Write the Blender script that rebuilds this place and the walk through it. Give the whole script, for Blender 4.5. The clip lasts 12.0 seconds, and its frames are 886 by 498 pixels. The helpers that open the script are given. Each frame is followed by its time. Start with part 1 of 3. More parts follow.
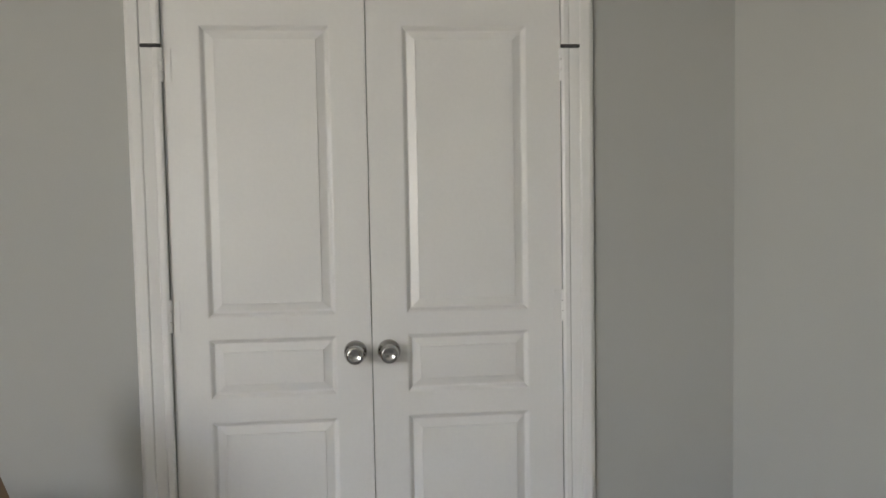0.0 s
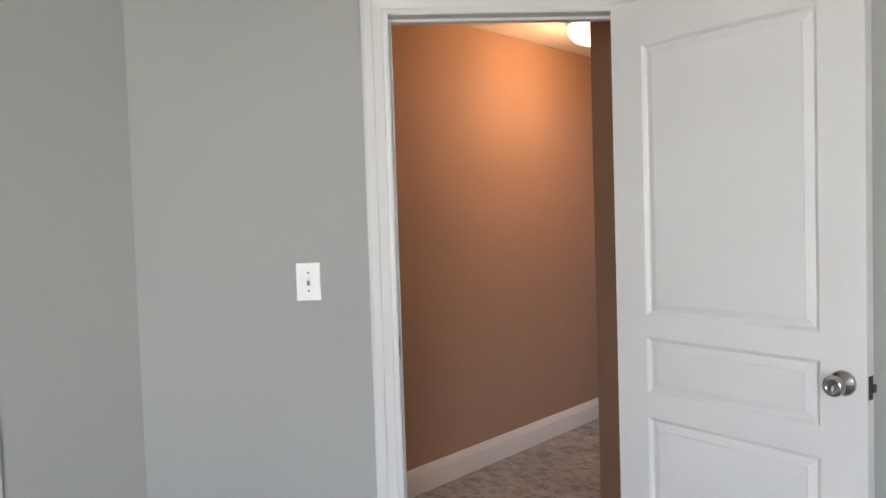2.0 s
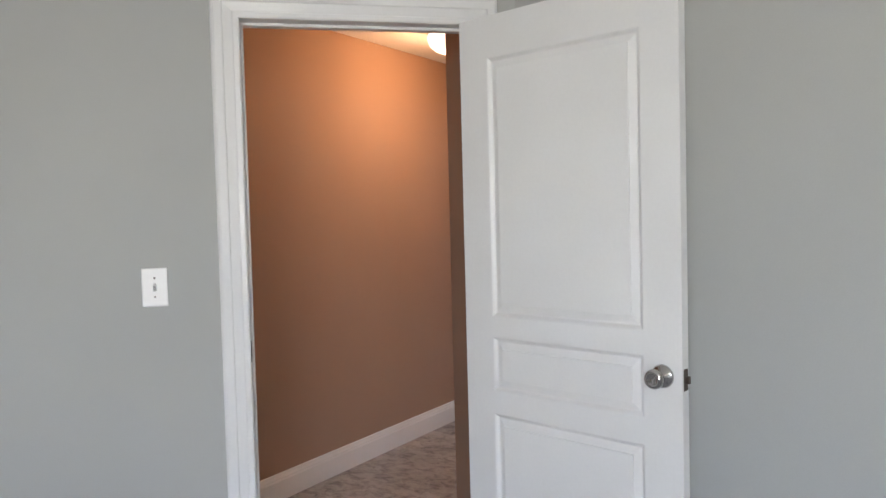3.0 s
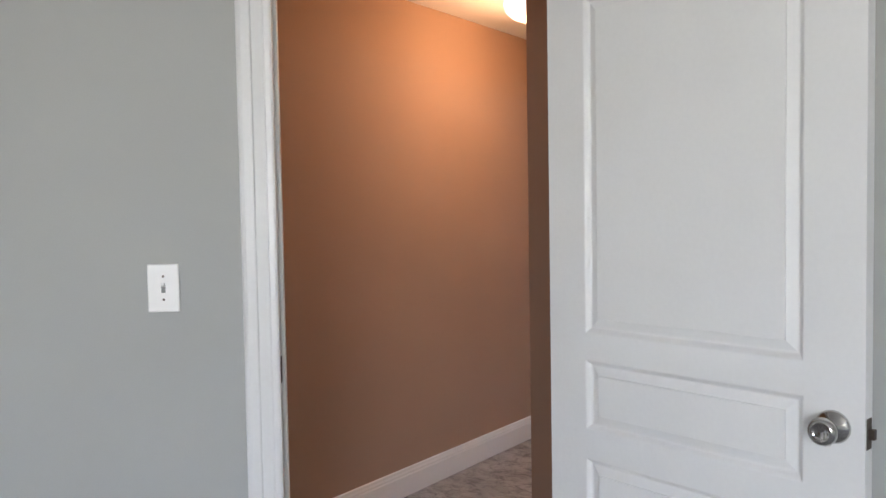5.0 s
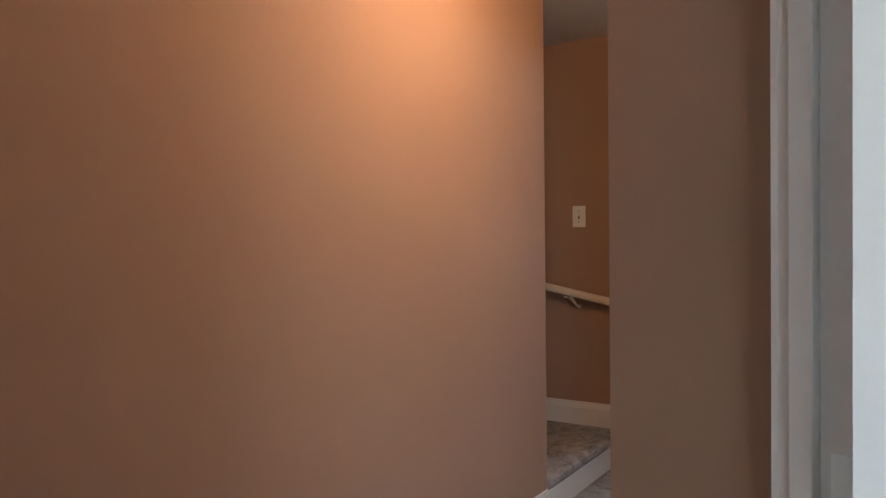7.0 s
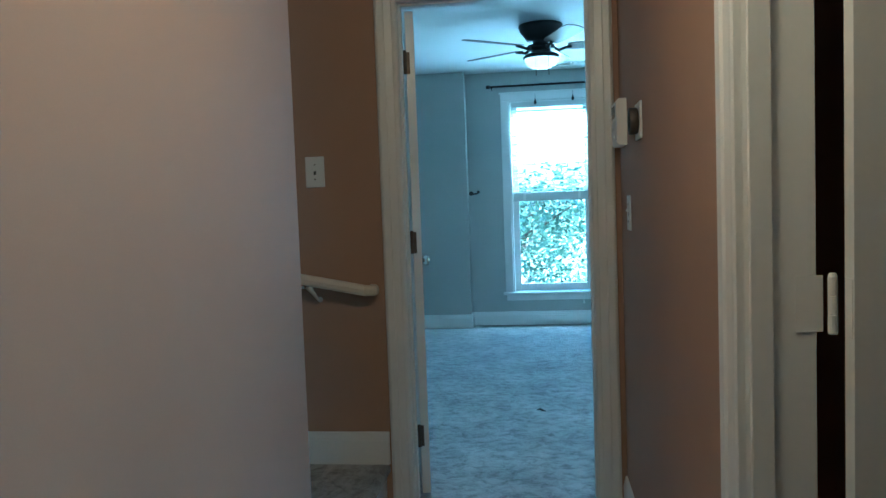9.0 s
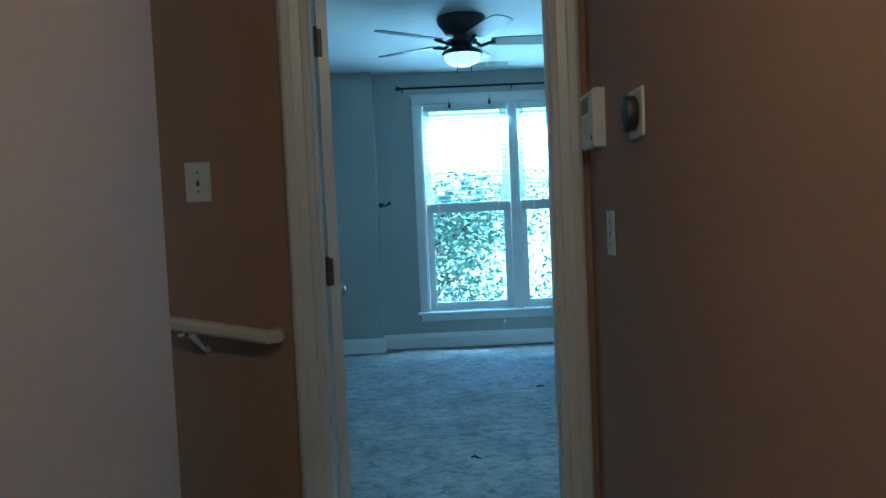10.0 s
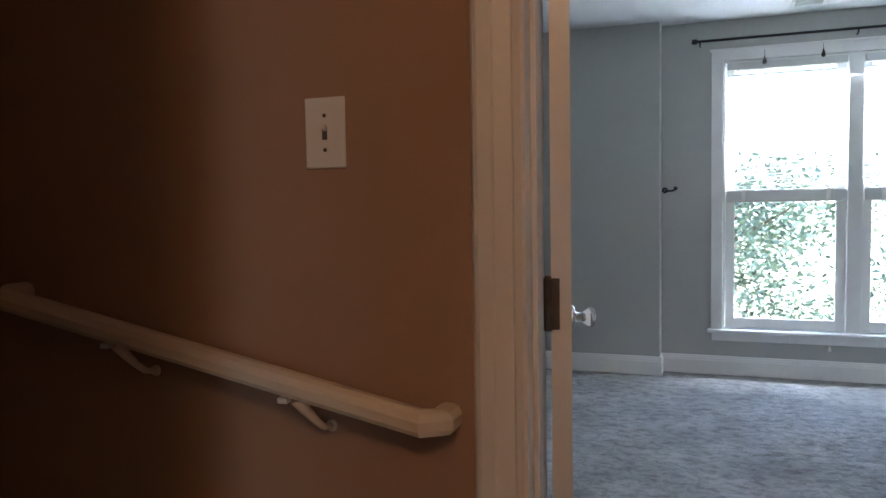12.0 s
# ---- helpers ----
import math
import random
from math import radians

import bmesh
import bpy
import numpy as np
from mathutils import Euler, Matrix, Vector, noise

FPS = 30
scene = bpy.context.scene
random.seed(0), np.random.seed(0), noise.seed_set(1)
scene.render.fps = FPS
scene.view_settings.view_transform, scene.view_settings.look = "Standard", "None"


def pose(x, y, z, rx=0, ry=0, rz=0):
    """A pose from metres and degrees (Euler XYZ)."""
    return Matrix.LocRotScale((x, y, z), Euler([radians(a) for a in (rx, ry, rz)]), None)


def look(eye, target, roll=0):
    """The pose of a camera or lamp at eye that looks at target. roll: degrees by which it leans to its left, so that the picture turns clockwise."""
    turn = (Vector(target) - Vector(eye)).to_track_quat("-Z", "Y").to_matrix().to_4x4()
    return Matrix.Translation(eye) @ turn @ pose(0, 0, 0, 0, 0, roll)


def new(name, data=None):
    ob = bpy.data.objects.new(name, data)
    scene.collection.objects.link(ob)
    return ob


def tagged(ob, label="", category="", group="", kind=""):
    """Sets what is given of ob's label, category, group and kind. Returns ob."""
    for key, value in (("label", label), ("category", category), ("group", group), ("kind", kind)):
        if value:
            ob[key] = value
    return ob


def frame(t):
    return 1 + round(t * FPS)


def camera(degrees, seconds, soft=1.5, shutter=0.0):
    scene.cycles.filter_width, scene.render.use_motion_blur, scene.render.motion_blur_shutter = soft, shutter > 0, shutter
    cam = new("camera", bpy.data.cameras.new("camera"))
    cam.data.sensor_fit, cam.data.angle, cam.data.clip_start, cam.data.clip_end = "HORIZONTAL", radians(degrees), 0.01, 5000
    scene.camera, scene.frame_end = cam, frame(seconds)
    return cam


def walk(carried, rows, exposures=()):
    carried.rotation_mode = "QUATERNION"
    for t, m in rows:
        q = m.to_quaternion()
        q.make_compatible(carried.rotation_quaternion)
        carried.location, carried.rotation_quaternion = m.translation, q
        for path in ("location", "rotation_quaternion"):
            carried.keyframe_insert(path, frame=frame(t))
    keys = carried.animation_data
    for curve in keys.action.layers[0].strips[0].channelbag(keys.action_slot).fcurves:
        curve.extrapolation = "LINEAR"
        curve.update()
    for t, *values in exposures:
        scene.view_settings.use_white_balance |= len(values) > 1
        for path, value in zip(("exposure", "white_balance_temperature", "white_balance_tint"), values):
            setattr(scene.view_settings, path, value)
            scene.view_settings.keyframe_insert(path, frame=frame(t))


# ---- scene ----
cam = camera(60.63, 12.0)
# seconds, eye, yaw, pitch, lean
PATH = [
    (0, 1.556, -1.653, 1.380, 84.86, -3.28, -1.00),
    (0.5, 1.601, -1.709, 1.384, 73.34, -3.04, -1.10),
    (1, 1.649, -1.773, 1.372, 61.73, -2.61, -1.65),
    (1.5, 1.720, -1.769, 1.386, 51.05, -2.45, -1.68),
    (2, 1.781, -1.752, 1.385, 41.91, -2.49, -1.81),
    (2.5, 1.834, -1.749, 1.388, 34.94, -2.14, -1.74),
    (3, 1.871, -1.739, 1.389, 32.60, -2.52, -1.47),
    (4.8, 1.640, -1.370, 1.365, 38.01, -2.41, -0.95),
    (5, 1.562, -1.299, 1.357, 37.90, -2.49, -0.97),
    (5.5, 1.303, -1.091, 1.352, 37.39, -2.33, -0.71),
    (6, 1.075, -0.858, 1.332, 36.22, -1.62, -0.82),
    (6.5, 0.847, -0.552, 1.327, 35.23, -1.18, -0.65),
    (6.7, 0.748, -0.430, 1.314, 34.15, -0.95, -0.60),
    (8.3, 0.025, 0.501, 1.259, 17.86, -3.51, -1.70),
    (8.6, -0.084, 0.640, 1.253, 12.08, -3.01, -2.12),
    (9, -0.187, 0.880, 1.240, 7.22, -3.46, -2.09),
    (9.5, -0.280, 1.209, 1.252, 2.72, -3.28, -2.26),
    (10, -0.351, 1.524, 1.270, -0.47, -3.05, -2.53),
    (10.5, -0.345, 1.850, 1.271, 1.09, -2.85, -1.47),
    (11, -0.339, 2.166, 1.269, 5.28, -2.71, -0.90),
    (11.5, -0.382, 2.468, 1.277, 10.41, -2.90, -1.13),
    (12, -0.421, 2.704, 1.258, 20.54, -3.44, -0.99),
]
EXPOSURES = [
    (0.0, 3.0, 7000, 16), (0.5, 3.45, 6900, 17), (1.5, 3.6, 6600, 18), (3.0, 3.55, 6400, 18), (5.5, 3.55, 6300, 18), (6.7, 3.75, 6150, 16), (8.3, 3.75, 4000, -22),
    (9.5, 3.1, 3650, -23), (10.5, 2.7, 3750, -17), (11.0, 2.95, 4300, -8), (11.5, 3.25, 4850, 3), (12.0, 3.5, 5600, 11),
]
walk(cam, [(t, pose(x, y, z, 90 + pitch, 0, yaw) @ pose(0, 0, 0, 0, 0, lean)) for t, x, y, z, yaw, pitch, lean in PATH], EXPOSURES)

# ---- world and lights ----
world = bpy.data.worlds.new("sky")
scene.world = world
world.use_nodes = True
wn = world.node_tree.nodes
sky = wn.new("ShaderNodeTexSky")
sky.sky_type = "NISHITA"
sky.sun_disc = False
sky.sun_elevation, sky.sun_rotation = radians(50), radians(90)
wn["Background"].inputs["Strength"].default_value = 0.15
world.node_tree.links.new(sky.outputs[0], wn["Background"].inputs["Color"])


def lamp(name, kind, energy, colour, m, **more):
    data = bpy.data.lights.new(name, kind)
    data.energy, data.color = energy, colour
    for key, value in more.items():
        if key == "angle":
            data.angle = value
        elif key == "size":
            data.shape, data.size, data.size_y = "RECTANGLE", value[0], value[1]
        elif key == "radius":
            data.shadow_soft_size = value
    ob = new(name, data)
    ob.matrix_world = m
    return ob


SUN_DIR = Vector((-math.cos(radians(50)), 0.05, -math.sin(radians(50))))
lamp("sun", "SUN", 5.0, (1, 0.95, 0.88), look((20, 0, 30), Vector((20, 0, 30)) + SUN_DIR), angle=radians(0.5))
# sky light in the window behind the camera
lamp("window_light", "AREA", 6.8, (0.98, 0.99, 1.0), look((3.05, -4.33, 1.5), (2.7, 0, 1.35)), size=(1.7, 1.5))
# sky light in the upper part of the second bedroom's window
lamp("window_light", "AREA", 15.0, (0.92, 0.97, 1.0), look((0.38, 8.62, 1.85), (0.38, 6.6, 0.0)), size=(1.55, 0.6))
# hall ceiling lamp and fan lamp
lamp("hall_bulb", "POINT", 2.2, (1.0, 0.54, 0.25), pose(-0.3, 1.83, 2.255), radius=0.14)
lamp("fan_bulb", "POINT", 0.25, (1.0, 0.8, 0.6), pose(-0.13, 6.5, 2.22), radius=0.04)


# ---- materials ----
def material(name, colour, rough=0.6, metal=0.0, vary=0.06, scale=3.0, grain=60.0, bump=0.1, depth=0.001, coat=0.0):
    m = bpy.data.materials.new(name)
    m.use_nodes = True
    n, l = m.node_tree.nodes, m.node_tree.links
    b = n["Principled BSDF"]
    b.inputs["Roughness"].default_value, b.inputs["Metallic"].default_value = rough, metal
    b.inputs["Coat Weight"].default_value = coat
    tc = n.new("ShaderNodeTexCoord")
    big, small = n.new("ShaderNodeTexNoise"), n.new("ShaderNodeTexNoise")
    big.inputs["Scale"].default_value, small.inputs["Scale"].default_value = scale, grain
    big.inputs["Detail"].default_value = 4
    for t in (big, small):
        l.new(tc.outputs["Object"], t.inputs["Vector"])
    mix = n.new("ShaderNodeMath")
    mix.operation = "MULTIPLY_ADD"
    l.new(small.outputs["Fac"], mix.inputs[0])
    mix.inputs[1].default_value = 0.4
    l.new(big.outputs["Fac"], mix.inputs[2])
    ramp = n.new("ShaderNodeValToRGB")
    ramp.color_ramp.elements[0].position, ramp.color_ramp.elements[1].position = 0.4, 1.0
    ramp.color_ramp.elements[0].color = (*[c * (1 - vary) for c in colour], 1)
    ramp.color_ramp.elements[1].color = (*[min(1, c * (1 + vary)) for c in colour], 1)
    l.new(mix.outputs[0], ramp.inputs["Fac"])
    l.new(ramp.outputs["Color"], b.inputs["Base Color"])
    if bump:
        bp = n.new("ShaderNodeBump")
        bp.inputs["Strength"].default_value, bp.inputs["Distance"].default_value = bump, depth
        l.new(small.outputs["Fac"], bp.inputs["Height"])
        l.new(bp.outputs["Normal"], b.inputs["Normal"])
    return m


def glowing(name, colour, strength):
    m = material(name, colour, 0.3, bump=0)
    b = m.node_tree.nodes["Principled BSDF"]
    b.inputs["Emission Color"].default_value, b.inputs["Emission Strength"].default_value = (*colour, 1), strength
    return m


GREY = material("grey_wall_paint", (0.43, 0.435, 0.41), 0.75, vary=0.05, scale=1.3, grain=260, bump=0.12)
TAN = material("tan_wall_paint", (0.385, 0.25, 0.17), 0.85, vary=0.05, scale=1.3, grain=260, bump=0.12)
WHITE = material("white_trim_paint", (0.76, 0.755, 0.73), 0.33, vary=0.04, scale=2.5, grain=90, bump=0.015)
CEIL = material("ceiling_paint", (0.78, 0.78, 0.77), 0.8, vary=0.03, scale=2, grain=180, bump=0.2)
PLASTIC = material("white_plastic", (0.8, 0.79, 0.76), 0.3, vary=0.02, scale=8, bump=0)
CHROME = material("satin_nickel", (0.5, 0.49, 0.47), 0.08, 1.0, vary=0.08, scale=20, bump=0)
STEEL = material("worn_steel", (0.13, 0.105, 0.085), 0.5, 1.0, vary=0.2, scale=40, bump=0.1)
BLACK = material("black_metal", (0.018, 0.017, 0.017), 0.45, vary=0.2, scale=15, bump=0)
BLADE = material("dark_fan_blade", (0.06, 0.05, 0.045), 0.5, vary=0.2, scale=10, bump=0.05)
DARK = material("dark_slot", (0.03, 0.03, 0.03), 0.7, vary=0.2, bump=0)
DISPLAY_AND_SHADE = material("dull_display_and_slot_shade", (0.12, 0.13, 0.12), 0.25, vary=0.1, bump=0)
DOME = glowing("lit_glass_dome", (1.0, 0.82, 0.6), 0.18)
FANDOME = glowing("lit_fan_dome", (1.0, 0.95, 0.88), 0.16)
BLIND = material("white_blind_slat", (0.62, 0.63, 0.61), 0.4, vary=0.03, bump=0)
CARD = material("brown_cardboard", (0.3, 0.2, 0.12), 0.8, vary=0.12, scale=6, grain=120, bump=0.1)
GRASS = material("pale_lawn", (0.3, 0.3, 0.2), 0.9, vary=0.3, scale=0.6, grain=9, bump=0.5, depth=0.05)
BARK = material("bark", (0.12, 0.09, 0.065), 0.9, vary=0.3, scale=4, grain=30, bump=0.8, depth=0.02)
LEAF = material("leaf", (0.115, 0.155, 0.11), 0.5, vary=0.45, scale=1.5, grain=9, bump=0)
CARPET = material("grey_carpet", (0.41, 0.405, 0.40), 0.95, vary=0.3, scale=3, grain=190, bump=0.0)
cn, cl = CARPET.node_tree.nodes, CARPET.node_tree.links
cb_ = cn["Principled BSDF"]
base_link = cb_.inputs["Base Color"].links[0].from_socket
tc_ = cn.new("ShaderNodeTexCoord")
stretch = cn.new("ShaderNodeMapping")
stretch.inputs["Scale"].default_value = (0.75, 1.0, 1.0)
cl.new(tc_.outputs["Object"], stretch.inputs["Vector"])
tuft, pile = cn.new("ShaderNodeTexNoise"), cn.new("ShaderNodeTexNoise")
for node, size, rough in ((tuft, 17, 0.75), (pile, 110, 0.6)):
    node.inputs["Scale"].default_value, node.inputs["Detail"].default_value, node.inputs["Roughness"].default_value = size, 6, rough
    node.inputs["Distortion"].default_value = 0.6
    cl.new(stretch.outputs[0], node.inputs["Vector"])
# shade between the tufts put into the colour: low pile is darkened
tuft_shade = cn.new("ShaderNodeMapRange")
tuft_shade.inputs["From Min"].default_value, tuft_shade.inputs["From Max"].default_value = 0.34, 0.56
tuft_shade.inputs["To Min"].default_value, tuft_shade.inputs["To Max"].default_value = 0.5, 1.1
cl.new(tuft.outputs["Fac"], tuft_shade.inputs["Value"])
tint = cn.new("ShaderNodeMix")
tint.data_type, tint.blend_type = "RGBA", "MULTIPLY"
tint.inputs["Factor"].default_value = 1.0
cl.new(base_link, tint.inputs[6])
cl.new(tuft_shade.outputs[0], tint.inputs[7])
cl.new(tint.outputs[2], cb_.inputs["Base Color"])
heights = cn.new("ShaderNodeMath")
heights.operation = "MULTIPLY_ADD"
heights.inputs[1].default_value = 0.35
cl.new(pile.outputs["Fac"], heights.inputs[0])
cl.new(tuft.outputs["Fac"], heights.inputs[2])
relief = cn.new("ShaderNodeBump")
relief.inputs["Strength"].default_value, relief.inputs["Distance"].default_value = 0.9, 0.03
cl.new(heights.outputs[0], relief.inputs["Height"])
cl.new(relief.outputs["Normal"], cb_.inputs["Normal"])
GLASS = bpy.data.materials.new("window_glass")
GLASS.use_nodes = True
gb = GLASS.node_tree.nodes["Principled BSDF"]
gb.inputs["Transmission Weight"].default_value, gb.inputs["Roughness"].default_value, gb.inputs["IOR"].default_value = 1.0, 0.0, 1.1
THIN = bpy.data.materials.new("lens_glass")
THIN.use_nodes = True
THIN.node_tree.nodes["Principled BSDF"].inputs["Base Color"].default_value = (0.05, 0.06, 0.06, 1)
THIN.node_tree.nodes["Principled BSDF"].inputs["Roughness"].default_value = 0.08


# ---- mesh helpers ----
def mesh_of(bm, material_, smooth=False):
    me = bpy.data.meshes.new("mesh")
    bmesh.ops.recalc_face_normals(bm, faces=bm.faces)
    for f in bm.faces:
        f.smooth = smooth
    bm.to_mesh(me)
    bm.free()
    me.materials.append(material_)
    return me


def part(name, bm, material_, parent=None, label="", smooth=False, m=None):
    ob = new(name, mesh_of(bm, material_, smooth))
    if m is not None:
        ob.matrix_basis = m
    if parent is not None:
        ob.parent = parent
    if label:
        ob["label"] = label
    return ob


def thing(name, m=None, label="", category="", group="", kind=""):
    ob = new(name)
    ob.empty_display_size = 0.1
    if m is not None:
        ob.matrix_basis = m
    return tagged(ob, label, category, group, kind)


def box(bm, x0, x1, y0, y1, z0, z1, bevel=0.0):
    vs = [bm.verts.new((x, y, z)) for x in (x0, x1) for y in (y0, y1) for z in (z0, z1)]
    fs = [bm.faces.new([vs[i] for i in q]) for q in ((0, 1, 3, 2), (4, 6, 7, 5), (0, 4, 5, 1), (2, 3, 7, 6), (0, 2, 6, 4), (1, 5, 7, 3))]
    if bevel:
        bmesh.ops.bevel(bm, geom=list({e for f in fs for e in f.edges}), offset=bevel, segments=2, profile=0.5, affect="EDGES")
    return bm


def boxes(*rows, bevel=0.0):
    bm = bmesh.new()
    for r in rows:
        box(bm, *r, bevel=bevel)
    return bm


def lathe(profile, axis="z", n=28, bm=None):
    """Turn (radius, height) pairs round an axis through the origin."""
    bm = bm or bmesh.new()
    rings = []
    for r, h in profile:
        ring = []
        for k in range(n):
            a = 2 * math.pi * k / n
            c, s = max(r, 0.0002) * math.cos(a), max(r, 0.0002) * math.sin(a)
            ring.append(bm.verts.new({"z": (c, s, h), "y": (c, h, s), "x": (h, c, s)}[axis]))
        rings.append(ring)
    for a, b in zip(rings, rings[1:]):
        for k in range(n):
            bm.faces.new((a[k], a[(k + 1) % n], b[(k + 1) % n], b[k]))
    bm.faces.new(rings[0])
    bm.faces.new(rings[-1])
    return bm


def tube(points, r, n=12, bm=None):
    bm = bm or bmesh.new()
    rings = []
    pts = [Vector(q) for q in points]
    for i, q in enumerate(pts):
        d = (pts[min(i + 1, len(pts) - 1)] - pts[max(i - 1, 0)]).normalized()
        u = d.cross(Vector((0.13, 0.21, 0.97))).normalized()
        v = d.cross(u)
        rr = r[i] if isinstance(r, (list, tuple)) else r
        rings.append([bm.verts.new(q + rr * (math.cos(2 * math.pi * k / n) * u + math.sin(2 * math.pi * k / n) * v)) for k in range(n)])
    for a, b in zip(rings, rings[1:]):
        for k in range(n):
            bm.faces.new((a[k], a[(k + 1) % n], b[(k + 1) % n], b[k]))
    bm.faces.new(rings[0])
    bm.faces.new(rings[-1])
    return bm


def extrude_profile(profile, length):
    """A prism along +x from a closed outline of (y, z) pairs."""
    bm = bmesh.new()
    a = [bm.verts.new((0, y, z)) for y, z in profile]
    b = [bm.verts.new((length, y, z)) for y, z in profile]
    k = len(a)
    for i in range(k):
        bm.faces.new((a[i], a[(i + 1) % k], b[(i + 1) % k], b[i]))
    bm.faces.new(a)
    bm.faces.new(b)
    return bm


DIAG = pose(0, 0, 0, 0, 0, 45)       # the slanted door wall: x along it, y into the hall
CEIL_BED, CEIL_HALL = 2.5, 2.4


# ---- structure ----
def wall(name, m, s0, s1, n0, n1, top, material_, openings=(), label="", z0=0.0):
    """A wall from s0 to s1, n0 to n1 thick, with openings (a, b, low, high) cut through."""
    bm = bmesh.new()
    at = s0
    for a, b, lo, hi in sorted(openings):
        box(bm, at, a, n0, n1, z0, top)
        if lo > z0:
            box(bm, a, b, n0, n1, z0, lo)
        if hi < top:
            box(bm, a, b, n0, n1, hi, top)
        at = b
    box(bm, at, s1, n0, n1, z0, top)
    return tagged(part(name, bm, material_, m=m), label, "wall", kind="structure")


def facing(x, y, turn):
    return pose(x, y, 0, 0, 0, turn)


G, H = "smooth light grey painted wall", "smooth tan painted hallway wall"
W_IN = Matrix()
# first bedroom
wall("wall_closet", facing(-0.595, 0, 90), -4.4, -0.595, 0, 0.11, CEIL_BED, GREY, [(-2.222, -1.112, 0, 1.99)], G)
wall("wall_diagonal", DIAG, -0.88, 0.933, 0, 0.055, CEIL_BED, GREY, [(-0.014, 0.789, 0, 2.052)], G)
wall("wall_diagonal_hall_side", DIAG, -1.1, 0.828, 0.055, 0.11, CEIL_BED, TAN, [(-0.014, 0.789, 0, 2.052)], H)
wall("wall_north", W_IN, 0.66, 4.1, 0.66, 0.74, CEIL_BED, GREY, [], G)
wall("wall_east", facing(4.1, 0, 90), -4.4, 0.66, -0.1, 0, CEIL_BED, GREY, [], G)
wall("wall_south", W_IN, -0.71, 4.2, -4.5, -4.4, CEIL_BED, GREY, [(2.1, 4.0, 0.7, 2.3)], G)
wall("wall_closet_back", facing(-1.25, 0, 90), -4.4, -0.7, 0, 0.06, CEIL_BED, GREY, [], G)
# hall
wall("wall_hall_left", facing(-0.837, 0, 90), -0.78, 2.886, 0, 0.11, CEIL_HALL, TAN, [], H)
wall("wall_hall_pass", DIAG @ facing(0.828, 0, 90), 0.11, 0.636, -0.05, 0, CEIL_HALL, TAN, [], H)
wall("wall_hall_right", facing(0.136, 0, 90), 1.035, 3.891, -0.11, 0, CEIL_HALL, TAN, [(1.386, 2.150, 0, 2.052)], H)
wall("wall_hall_end", W_IN, -3.0, 1.0, 3.891, 3.946, CEIL_HALL, TAN, [(-0.734, 0.038, 0, 2.052)], H)
wall("wall_stair_south", W_IN, -3.0, -0.947, 2.776, 2.886, CEIL_HALL, TAN, [], H)
wall("wall_stair_west", facing(-3.0, 0, 90), 2.776, 3.946, 0, 0.1, CEIL_HALL, TAN, [], H)
# side room behind the hall door
wall("wall_side_north", W_IN, 0.246, 2.4, 2.9, 3.0, CEIL_HALL, TAN, [], H)
wall("wall_side_east", facing(2.4, 0, 90), 0.74, 3.0, -0.1, 0, CEIL_HALL, TAN, [], H)
# second bedroom
wall("wall_second_south", W_IN, -2.7, 2.5, 3.946, 4.0, CEIL_BED, GREY, [(-0.734, 0.038, 0, 2.052)], G)
wall("wall_second_west", facing(-2.7, 0, 90), 3.946, 8.6, 0, 0.1, CEIL_BED, GREY, [], G)
wall("wall_second_east", facing(2.5, 0, 90), 3.946, 8.6, -0.1, 0, CEIL_BED, GREY, [], G)
wall("wall_second_window", W_IN, -0.865, 2.5, 8.433, 8.583, CEIL_BED, GREY, [(-0.445, 1.215, 0.33, 2.215)], G)
wall("wall_second_bump", W_IN, -2.7, -0.865, 8.281, 8.583, CEIL_BED, GREY, [], G)


def ceiling(name, x0, x1, y0, y1, z):
    tagged(part(name, boxes((x0, x1, y0, y1, z, z + 0.08)), CEIL), "flat white painted ceiling", "ceiling", kind="structure")


ceiling("ceiling_first_bedroom", -1.3, 4.2, -4.5, 0.74, CEIL_BED)
ceiling("ceiling_hall", -3.1, 2.5, -1.0, 3.946, CEIL_HALL)
ceiling("ceiling_second_bedroom", -2.8, 2.6, 3.946, 8.583, CEIL_BED)

bm = bmesh.new()
bmesh.ops.create_grid(bm, x_segments=220, y_segments=500, size=0.5)
for v in bm.verts:
    v.co.x, v.co.y = 0.7 + v.co.x * 7.2, 2.05 + v.co.y * 13.2
    q = Vector((v.co.x, v.co.y, 0))
    d = noise.noise(q * 5) * 0.003 + noise.noise(q * 13 + Vector((4, 0, 2))) * 0.002 + noise.noise(Vector((v.co.x * 15, v.co.y * 19, 3))) * 0.003
    v.co.z = d - 0.006
floor = tagged(part("floor", bm, CARPET, smooth=True), "plush grey wall-to-wall carpet with footmarks", "carpet", kind="structure")
tagged(part("floor_slab", boxes((-3.2, 4.3, -4.6, 8.6, -0.25, -0.03)), CEIL), "floor slab under the carpet", "floor", kind="structure")

# stair landing, one step above the hall
bm = extrude_profile([(0, 0), (0.012, 0.012), (0.022, 0.03), (0.02, 0.05), (0, 0.06), (-2.16, 0.06), (-2.16, 0)], 1.005)
tagged(part("stair_landing", bm, CARPET, m=facing(-0.84, 3.8905, -90) @ pose(0, 0, 0.117), smooth=False), "carpeted landing one step above the hall", "landing", kind="structure")
tagged(part("stair_riser", boxes((-3, -0.837, 2.886, 3.891, 0, 0.117), bevel=0.003), WHITE), "white painted riser of the landing step", "riser", kind="structure")

